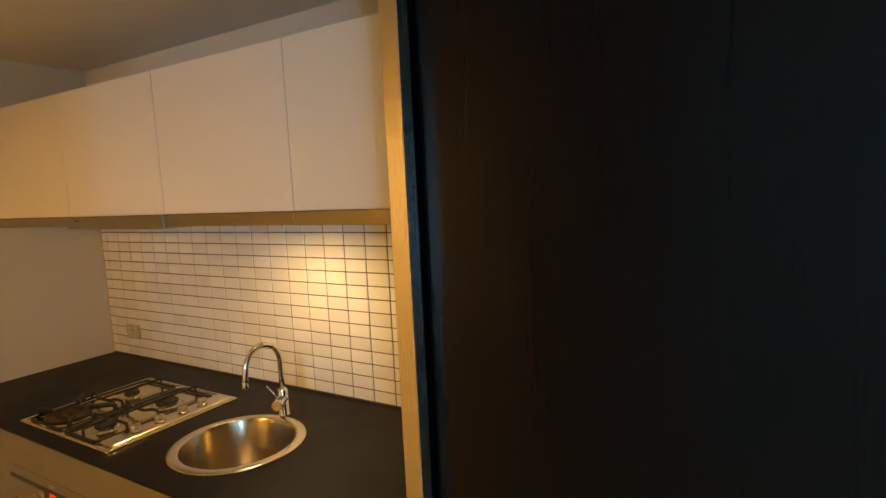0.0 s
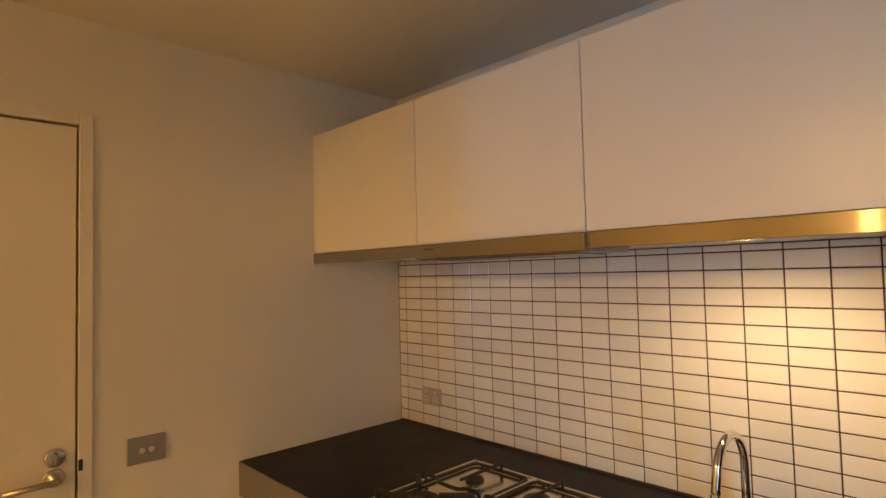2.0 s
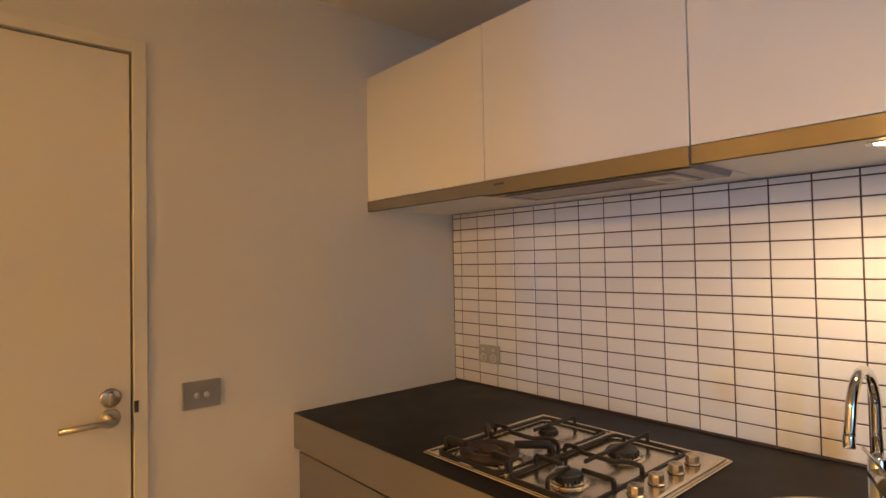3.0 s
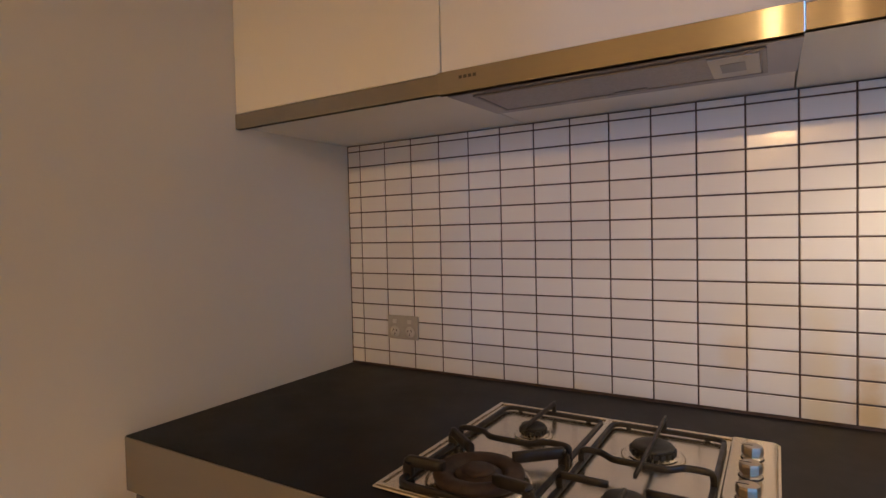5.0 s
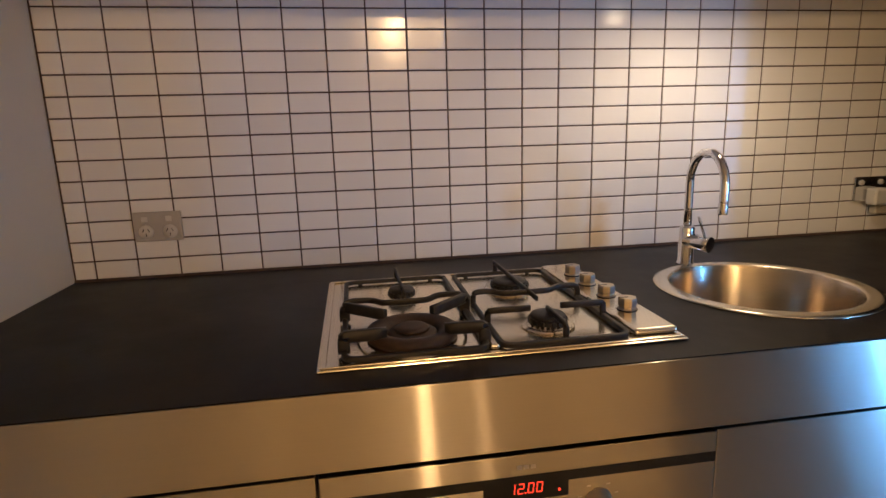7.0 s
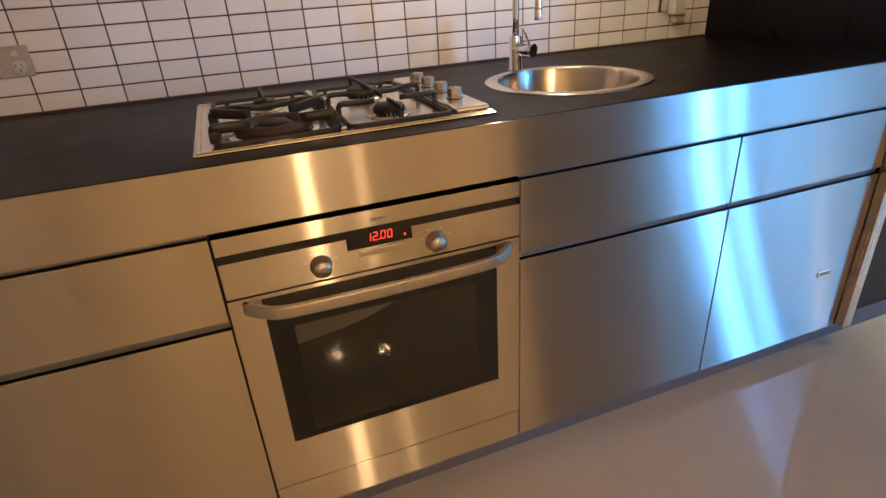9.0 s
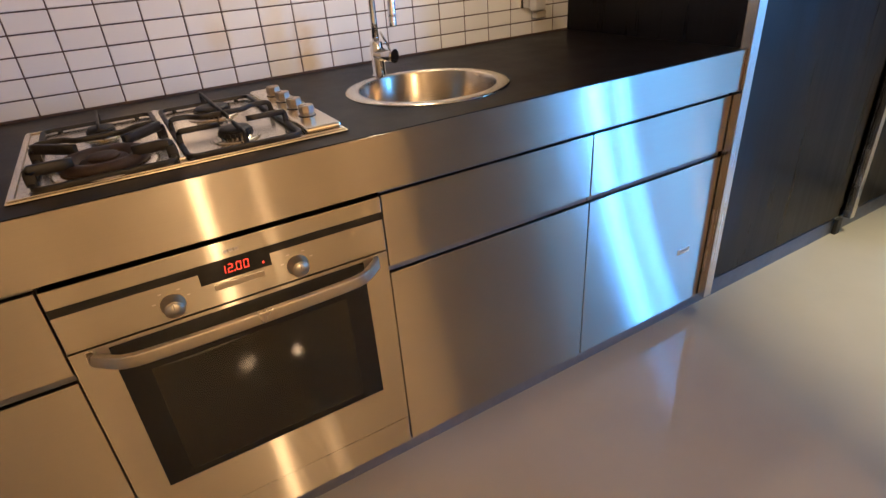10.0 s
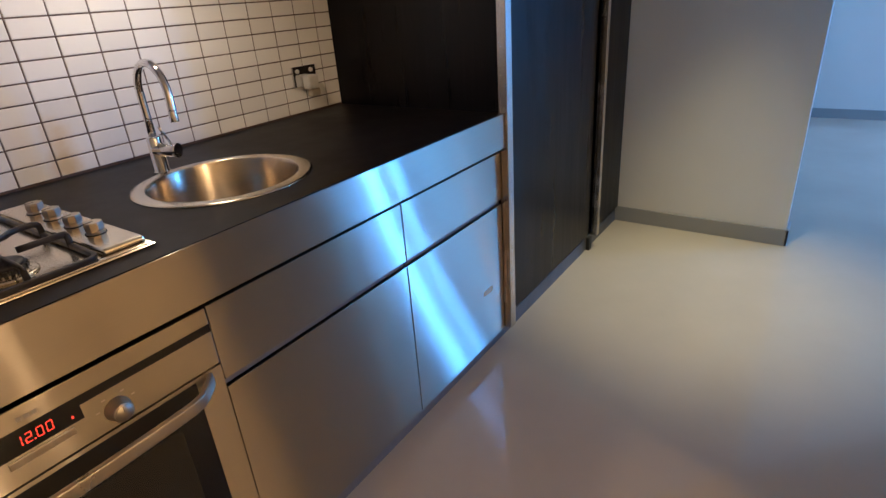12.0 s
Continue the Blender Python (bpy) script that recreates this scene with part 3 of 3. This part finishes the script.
part("raised_edge", rim(HX0 + 0.004, HX1 - 0.004, HY0 + 0.004, HY1 - 0.004, HZ + 0.0051, HZ + 0.0078, 0.009), M_STEEL_HOB, hob)
part("centre_ridge", box(0.866, 0.880, HY0 + 0.021, HY1 - 0.021, HZ + 0.0051, HZ + 0.013, 0.003), M_STEEL_HOB, hob)
part("control_deck", box(1.098, 1.172, HY0 + 0.0205, HY1 - 0.0205, HZ + 0.0051, HZ + 0.017, 0.006, 3), M_STEEL_HOB, hob)
for y in (-0.302, -0.380, -0.466, -0.549):
    kb = part("knob", lathe([(0, 0), (0.0172, 0), (0.0172, 0.002), (0.0150, 0.004), (0.0150, 0.006), (0.0168, 0.0085), (0.0166, 0.018), (0.0150, 0.0217), (0, 0.0217)], (1.135, y, HZ + 0.0171), 8), M_KNOB, hob, "faceted satin metal knob")
    for f in kb.data.polygons:
        f.use_smooth = False
    part("collar", lathe([(0, 0), (0.0182, 0), (0.0176, 0.0012), (0, 0.0013)], (1.135, y, HZ + 0.0170), 24), M_SHADOWGAP, kb)
    part("pointer", box(1.119, 1.1355, y - 0.0010, y + 0.0010, HZ + 0.0385, HZ + 0.0394), M_BLACK, kb)


def burner(x, y, r, cap, label):
    b = part("burner", lathe([(0, 0), (r * 1.5, 0), (r * 1.5, 0.002), (r * 1.38, 0.0045), (r * 1.2, 0.003), (r * 1.1, 0.003), (r * 1.05, 0.008), (0, 0.008)], (x, y, HZ + 0.0051), 40), M_STEEL_HOB, hob)
    ring = lathe([(0, 0.0), (r * 0.96, 0.0), (r * 0.96, 0.008), (0, 0.008)], (x, y, HZ + 0.0132), 32)
    for k in range(20):
        tooth = box(r * 0.94, r * 1.10, -r * 0.10, r * 0.10, 0.0, 0.0075)
        bmesh.ops.transform(tooth, matrix=Matrix.Translation((x, y, HZ + 0.0133)) @ Matrix.Rotation(radians(18 * k), 4, "Z"), verts=tooth.verts)
        me = bpy.data.meshes.new("tooth")
        tooth.to_mesh(me)
        tooth.free()
        ring.from_mesh(me)
        bpy.data.meshes.remove(me)
    part("flame_ring", ring, M_CAP, b)
    part("cap", lathe([(0, 0), (r * 0.98, 0), (r * 1.0, 0.003), (r * 0.93, 0.0062), (r * 0.6, 0.0075), (0, 0.0078)], (x, y, HZ + 0.0213), 40), cap, b, label)
    return b


burner(0.758, -0.345, 0.025, M_CAP, "black enamel cap")
burner(0.982, -0.342, 0.036, M_CAP, "black enamel cap")
burner(0.984, -0.566, 0.030, M_CAP, "black enamel cap")
wx, wy = 0.755, -0.574
wok = part("burner", lathe([(0, 0), (0.088, 0), (0.088, 0.002), (0.078, 0.006), (0, 0.006)], (wx, wy, HZ + 0.0051), 48), M_STEEL_HOB, hob)
part("outer_ring", lathe([(0.040, 0.0), (0.072, 0.0), (0.075, 0.008), (0.072, 0.014), (0.064, 0.017), (0.050, 0.015), (0.043, 0.009), (0.040, 0.0)], (wx, wy, HZ + 0.0112), 48), M_WOK, wok, "heat-browned outer flame ring")
part("spreader", lathe([(0, 0), (0.0395, 0), (0.0395, 0.007), (0.036, 0.010), (0, 0.010)], (wx, wy, HZ + 0.0112), 40), M_WOK, wok, "heat-browned flame spreader")
part("cap", lathe([(0, 0), (0.026, 0), (0.028, 0.003), (0.025, 0.0065), (0.016, 0.008), (0, 0.0084)], (wx, wy, HZ + 0.0213), 40), M_WOK, wok, "heat-browned centre cap")


def support(x0, x1, y0, y1, fingers, label):
    """A pan support: a low frame of bar with fingers that rise to the burners."""
    g = part("pan_support", bmesh.new(), M_IRON, hob, label)
    z, t = HZ + 0.0115, 0.0042
    r = 0.018
    loop = []
    for cx, cy, a0 in ((x1 - r, y1 - r, 0), (x0 + r, y1 - r, 90), (x0 + r, y0 + r, 180), (x1 - r, y0 + r, 270)):
        loop += [(cx + r * math.cos(radians(a0 + k * 18)), cy + r * math.sin(radians(a0 + k * 18)), z) for k in range(6)]
    loop.append(loop[0])
    bm = sweep(loop, t, t, 12, squared=True)
    for fx in (x0 + 0.03, x1 - 0.03):
        lathe([(0, 0), (0.005, 0), (0.005, 0.006), (0, 0.006)], (fx, y1, HZ + 0.0052), 10, bm=bm)
    for fx in (x0, x1):
        box(fx - t, fx + t, y0 + 0.02, y0 + 0.032, HZ + 0.0052, z, 0.002, 1, bm=bm)
    old = g.data
    g.data = mesh_of("pan_support", bm, M_IRON)
    bpy.data.meshes.remove(old)
    for path, w, h in fingers:
        part("finger", sweep(smooth_path(path, 4), w, h, 8, squared=True), M_IRON, g)
    return g


LZ, TZ = HZ + 0.010, HZ + 0.0345


def finger(ax, ay, bx, by, w=0.0034, h=0.0052, drop=0.0):
    """From the frame at a up and over towards the burner at b."""
    n = 0.007 / math.hypot(bx - ax, by - ay)
    mx, my = ax + (bx - ax) * n, ay + (by - ay) * n
    return ([(ax, ay, LZ), (ax, ay, TZ - 0.009), (ax + (mx - ax) * 0.25, ay + (my - ay) * 0.25, TZ - 0.002), (mx, my, TZ), (bx, by, TZ - drop)], w, h)


def cross_bar(x0, x1, y, a, b, dip):
    """A bar across the support, with a shallow bend round the burner between a and b."""
    return ([(x0, y, LZ), (x0, y, TZ - 0.009), (x0 + 0.006, y, TZ), (a - 0.018, y, TZ), (a, y - dip * 0.7, TZ - 0.002), (a + 0.015, y - dip, TZ - 0.002), (b - 0.015, y - dip, TZ - 0.002),
             (b, y - dip * 0.7, TZ - 0.002), (b + 0.018, y, TZ), (x1 - 0.006, y, TZ), (x1, y, TZ - 0.009), (x1, y, LZ)], 0.0034, 0.0050)


X0, X1, Y0, Y1 = 0.648, 0.862, -0.652, -0.222
broad = 0.0092
left_f = [
    finger(X0, -0.470, 0.716, -0.524, 0.0052, broad, 0.002), finger(X1, -0.468, 0.794, -0.524, 0.0052, broad, 0.002),
    finger(X0, -0.618, 0.712, -0.610, 0.0058, broad, 0.002), finger(X1, -0.622, 0.802, -0.612, 0.0058, broad, 0.002),
    cross_bar(X0, X1, -0.440, 0.712, 0.800, 0.016),
    finger(0.757, Y1, 0.757, -0.405, 0.0026, 0.0045),
]
support(X0, X1, Y0, Y1, left_f, "black enamel pan support with broad wok fingers")
X0, X1 = 0.884, 1.088
right_f = [
    cross_bar(X0, X1, -0.440, 0.935, 1.030, 0.014),
    finger(X0, -0.552, 0.958, -0.552), finger(X1, -0.552, 1.012, -0.552),
    finger(0.982, Y1, 0.986, -0.505, 0.0026, 0.0045),
    ([(0.987, -0.640, HZ + 0.0055), (0.987, -0.640, TZ - 0.010), (0.986, -0.632, TZ - 0.001), (0.984, -0.562, TZ + 0.001)], 0.0028, 0.0048),
]
support(X0, X1, Y0, Y1, right_f, "black enamel pan support with straight fingers")

# ---- sink and tap ----
sink = thing("round_sink", "round stainless steel inset sink with satin rim", "sink")
part("rim", lathe([(0.174, 0.0005), (0.174, 0.003), (0.180, 0.0042), (0.199, 0.0040), (SINK_R, 0.0022), (SINK_R, 0.0004), (0.174, 0.0005)], (*SINK, 0.9), 64), M_STEEL_HOB, sink)
part("bowl", lathe([(0.1745, 0.002), (0.171, -0.006), (0.169, -0.150), (0.160, -0.178), (0.132, -0.192), (0.045, -0.197), (0.0, -0.197)], (*SINK, 0.9), 64), brushed("sink_steel", (0.56, 0.49, 0.40), 0.24, 0.7), sink)
part("drain", lathe([(0, 0.0005), (0.020, 0.0005), (0.026, 0.002), (0.040, 0.0025), (0.042, 0.0005), (0.042, 0.0)], (SINK[0], SINK[1], 0.7035), 32), M_CHROME, sink)

TAP = (1.460, -0.212)
tap = thing("kitchen_tap", "chrome gooseneck mixer tap behind the sink", "tap")
part("body", lathe([(0, 0), (0.021, 0), (0.021, 0.003), (0.0175, 0.005), (0.0175, 0.088), (0.016, 0.092), (0.010, 0.094), (0, 0.094)], (*TAP, 0.9), 32), M_CHROME, tap)
neck = [(TAP[0], TAP[1], 0.985), (TAP[0], TAP[1], 1.04), (TAP[0], TAP[1], 1.095)]
for k in range(1, 13):
    a = radians(180 - 15 * k)
    neck.append((TAP[0] - 0.010 * k / 12, TAP[1] - 0.070 - 0.070 * math.cos(a), 1.095 + 0.074 * math.sin(a)))
neck += [(TAP[0] - 0.012, TAP[1] - 0.142, 1.07), (TAP[0] - 0.013, TAP[1] - 0.143, 1.05)]
part("spout", sweep(neck, 0.0095, 0.0095, 18, up=(1, 0, 0)), M_CHROME, tap)
part("nozzle", lathe([(0, 0), (0.0098, 0), (0.0100, 0.002), (0.0100, 0.022), (0.0095, 0.024), (0, 0.024)], (TAP[0] - 0.013, TAP[1] - 0.143, 1.040), 24), M_CHROME, tap)
hub_from, hub_to = Vector((TAP[0], TAP[1], 0.958)), Vector((TAP[0] + 0.026, TAP[1] - 0.054, 0.954))
hub = part("handle_hub", sweep([hub_from, hub_from.lerp(hub_to, 0.9), hub_to], 0.0185, 0.0185, 28), M_CHROME, tap)
part("lever", sweep([hub_from.lerp(hub_to, 0.75) + Vector((0, 0, 0.016)), hub_from.lerp(hub_to, 0.7) + Vector((-0.012, -0.010, 0.040)), hub_from.lerp(hub_to, 0.65) + Vector((-0.028, -0.024, 0.066))], 0.003, 0.003, 10), M_CHROME, hub)

# ---- sockets on the tiles ----
socket = thing("power_socket", "white double power socket on the tiled wall", "socket")
part("plate", box(0.152, 0.262, -0.0095, -0.0004, 0.992, 1.063, 0.003), M_SOCKET, socket)
for sx in (0.180, 0.234):
    rocker = part("rocker", box(sx - 0.007, sx + 0.007, -0.0125, -0.0096, 1.040, 1.052, 0.001), M_PLATE_WHITE, socket)
    outlet = part("outlet", lathe([(0, 0), (0.017, 0), (0.0165, 0.0015), (0, 0.0015)], (sx, -0.0096, 1.015), 24, "Y"), M_PLATE_WHITE, socket)
    for dx, rot in ((-0.006, 25), (0.006, -25), (0, 0)):
        dz = 0.004 if dx else -0.007
        bmx = box(-0.0008, 0.0008, -0.0005, 0.0003, -0.004, 0.004)
        bmesh.ops.transform(bmx, matrix=Matrix.Translation((sx + dx, -0.0113, 1.015 + dz)) @ Matrix.Rotation(radians(rot), 4, "Y"), verts=bmx.verts)
        part("slot", bmx, M_BLACK, outlet)

socket2 = thing("metal_socket", "bright metal socket plate with a white plug pushed in", "socket")
part("plate", box(2.118, 2.228, -0.0085, -0.0004, 0.996, 1.067, 0.002), M_CHROME, socket2)
for sx in (2.140, 2.205):
    part("rocker", lathe([(0, 0), (0.008, 0), (0.007, 0.004), (0, 0.004)], (sx, -0.0086, 1.050), 18, "Y"), M_PLATE_WHITE, socket2)
plug = thing("plug", "white plug with a pale cover in the metal socket", "plug")
part("casing", box(2.155, 2.205, -0.045, -0.0088, 0.985, 1.035, 0.008, 3), M_PLATE_WHITE, plug)
part("tail", box(2.170, 2.215, -0.036, -0.011, 0.958, 0.9845, 0.006, 3), plain("beige_plastic", (0.45, 0.40, 0.32), 0.4), plug)

# ---- wall cabinets and hood ----
CF, CZ0, CZ1 = -0.42, 1.622, 2.082
CX = [0.0, 0.608, 1.206, 1.795, 2.349]
for i, (x0, x1) in enumerate(zip(CX, CX[1:])):
    u = thing("wall_cabinet", "white lacquered wall cabinet with plain flat door" + (" above the range hood" if i == 1 else ""), "cabinet", "white wall cabinets")
    part("carcass", box(x0 + 0.001, x1 - 0.001, CF + 0.021, -0.001, 1.602 if i != 1 else 1.640, CZ1 - 0.002), M_LACQUER, u)
    part("door", box(x0 + 0.0015, x1 - 0.0015, CF, CF + 0.019, CZ0, CZ1, 0.001), M_LACQUER, u)
    if i != 1:
        v = part("valance", box(x0 + 0.0005, x1 - 0.0005, CF - 0.003, CF + 0.012, 1.582, CZ0 - 0.0015, 0.0015), M_STEEL, u, "brushed steel strip under the door")
        part("underside", box(x0 + 0.0005, x1 - 0.0005, CF + 0.0125, -0.001, 1.5905, 1.6015), M_LACQUER, u)

hood = thing("range_hood", "slide-out steel range hood under the wall cabinet", "range hood")
part("front_lip", box(0.607, 1.207, CF - 0.012, CF + 0.004, 1.577, CZ0 - 0.0015, 0.0015), M_STEEL, hood, "brushed steel front strip")
HB = 1.575
bm = bmesh.new()
lo = [bm.verts.new(p) for p in ((0.622, CF + 0.0045, HB), (1.206, CF + 0.0045, HB), (1.203, -0.216, HB), (0.634, -0.216, HB))]
hi = [bm.verts.new(p) for p in ((0.610, CF + 0.0045, 1.590), (1.206, CF + 0.0045, 1.590), (1.205, -0.203, 1.590), (0.615, -0.203, 1.590))]
bm.faces.new(lo[::-1])
bm.faces.new(hi)
for k in range(4):
    bm.faces.new((lo[k], lo[(k + 1) % 4], hi[(k + 1) % 4], hi[k]))
bmesh.ops.recalc_face_normals(bm, faces=bm.faces)
part("base_plate", bm, M_HOOD, hood, "grey steel underside")
part("housing", box(0.612, 1.203, CF + 0.005, -0.001, 1.5905, 1.6385), M_LACQUER, hood)
fl = part("filter_frame", rim(0.668, 1.160, -0.402, -0.248, HB - 0.004, HB - 0.0002, 0.008), M_HOODTRIM, hood)
part("filter", box(0.677, 1.151, -0.3935, -0.2565, HB - 0.0022, HB - 0.0003), M_FILTER, fl, "fine metal grease filter")
ctl = part("lamp_cover", box(1.078, 1.150, -0.388, -0.264, HB - 0.0052, HB - 0.0024, 0.001), M_PLATE_WHITE, hood, "pale lamp cover")
part("lamp_window", box(1.094, 1.130, -0.355, -0.300, HB - 0.0060, HB - 0.0053), M_PLATE_GREY, ctl)
part("filter_latch", box(0.905, 0.965, -0.268, -0.259, HB - 0.0046, HB - 0.0024, 0.0008), M_HOODTRIM, fl)
for i in range(4):
    part("maker_mark", box(0.655 + 0.010 * i, 0.662 + 0.010 * i, CF - 0.0126, CF - 0.0121, 1.602, 1.608), M_SHADOWGAP, hood)

cabinet_spot = thing("under_cabinet_spotlight", "small round recessed spotlight, lit, under the wall cabinet", "spotlight")
part("trim_ring", lathe([(0.022, 0.0), (0.034, -0.001), (0.036, -0.004), (0.032, -0.006), (0.024, -0.004), (0.022, 0.0)], (*SPOT_AT, 1.590), 32), M_CHROME, cabinet_spot)
part("lens", lathe([(0, -0.004), (0.0225, -0.004), (0.0225, -0.001), (0, -0.001)], (*SPOT_AT, 1.590), 24), M_LAMP, cabinet_spot).visible_shadow = False

# ---- tall dark units ----
PX0, PX1 = 2.3505, 2.388
gable = thing("end_panel", "tall black-stained oak end panel with brushed steel front edge", "panel")
part("board", box(PX0, PX1 - 0.004, -0.705, 0.011, 0.0685, CEIL - 0.001, 0.001), M_VENEER, gable)
part("steel_edge", box(PX0, PX1, -0.738, -0.7055, 0.072, CEIL - 0.001, 0.0015), M_STEEL_POST, gable, "brushed steel front edge")
P2 = 3.330


def tall_door(x0, x1, y, label):
    d = thing("tall_cupboard", label, "cupboard", "tall dark cupboards")
    part("door", box(x0, x1, y, y + 0.022, 0.085, CEIL - 0.003, 0.0015), M_VENEER, d)
    part("body", box(x0, x1, -0.64, -0.02, 0.0685, CEIL - 0.004), M_SHADOWGAP, d)
    return d


td = tall_door(PX1 + 0.002, P2 - 0.042, -0.690, "tall black-stained oak cupboard door with visible grain")
post2 = thing("steel_upright", "tall brushed steel upright between the dark cupboard doors", "upright")
part("strip", box(P2, P2 + 0.03, -0.722, -0.690, 0.072, CEIL - 0.002, 0.0015), M_STEEL_POST, post2)
part("shadow_channel", box(P2 - 0.040, P2 - 0.001, -0.672, -0.640, 0.072, CEIL - 0.002), M_SHADOWGAP, post2)
part("foot", box(P2 - 0.045, P2 - 0.010, -0.700, -0.682, 0.0, 0.0715, 0.003), M_SHADOWGAP, post2)
tall_door(P2 + 0.032, RIGHT - 0.002, -0.690, "tall black-stained oak cupboard door beside the partition wall")

# ---- wall tiles ----
TP, TQ, JOINT = 0.0967, 0.0478, 0.0036
XJ, ZJ = 0.0513, 0.9045 + 0.0445
splash = tagged(new("tiled_splashback", mesh_of("tiled_splashback", box(0.0005, BENCH_END - 0.0005, 0.0025, 0.0118, 0.9005, TILE_TOP), M_GROUT)), "white glazed oblong tiles with dark grout above the worktop", "splashback", "", "structure")
xs = [0.003] + [XJ + i * TP for i in range(24)]
xs = [x for x in xs if x < BENCH_END - 0.02] + [BENCH_END - 0.0005]
zs = [0.9045] + [ZJ + i * TQ for i in range(14)] + [TILE_TOP - 0.0005]
shapes = {}


def tile_mesh(w, h):
    key = (round(w, 4), round(h, 4))
    if key not in shapes:
        b = 0.0012
        bm = bmesh.new()
        back = [bm.verts.new(p) for p in ((0, 0.0085, 0), (w, 0.0085, 0), (w, 0.0085, h), (0, 0.0085, h))]
        mid = [bm.verts.new(p) for p in ((0, b, 0), (w, b, 0), (w, b, h), (0, b, h))]
        face = [bm.verts.new(p) for p in ((b, 0, b), (w - b, 0, b), (w - b, 0, h - b), (b, 0, h - b))]
        bm.faces.new(face)
        for k in range(4):
            bm.faces.new((back[k], back[(k + 1) % 4], mid[(k + 1) % 4], mid[k]))
            bm.faces.new((mid[k], mid[(k + 1) % 4], face[(k + 1) % 4], face[k]))
        bmesh.ops.recalc_face_normals(bm, faces=bm.faces)
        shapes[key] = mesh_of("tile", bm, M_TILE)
    return shapes[key]


rng = random.Random(7)
for i, (x0, x1) in enumerate(zip(xs, xs[1:])):
    for j, (z0, z1) in enumerate(zip(zs, zs[1:])):
        w, h = x1 - x0 - JOINT, z1 - z0 - JOINT
        tilt = Matrix.Rotation(rng.gauss(0, 0.0035), 4, "Z") @ Matrix.Rotation(rng.gauss(0, 0.0045), 4, "X")
        m = Matrix.Translation((x0 + JOINT / 2, rng.uniform(0.0, 0.0005), z0 + JOINT / 2)) @ tilt
        me = tile_mesh(w, h)
        ob = new("tile", me)
        ob.parent = splash
        ob.matrix_local = m
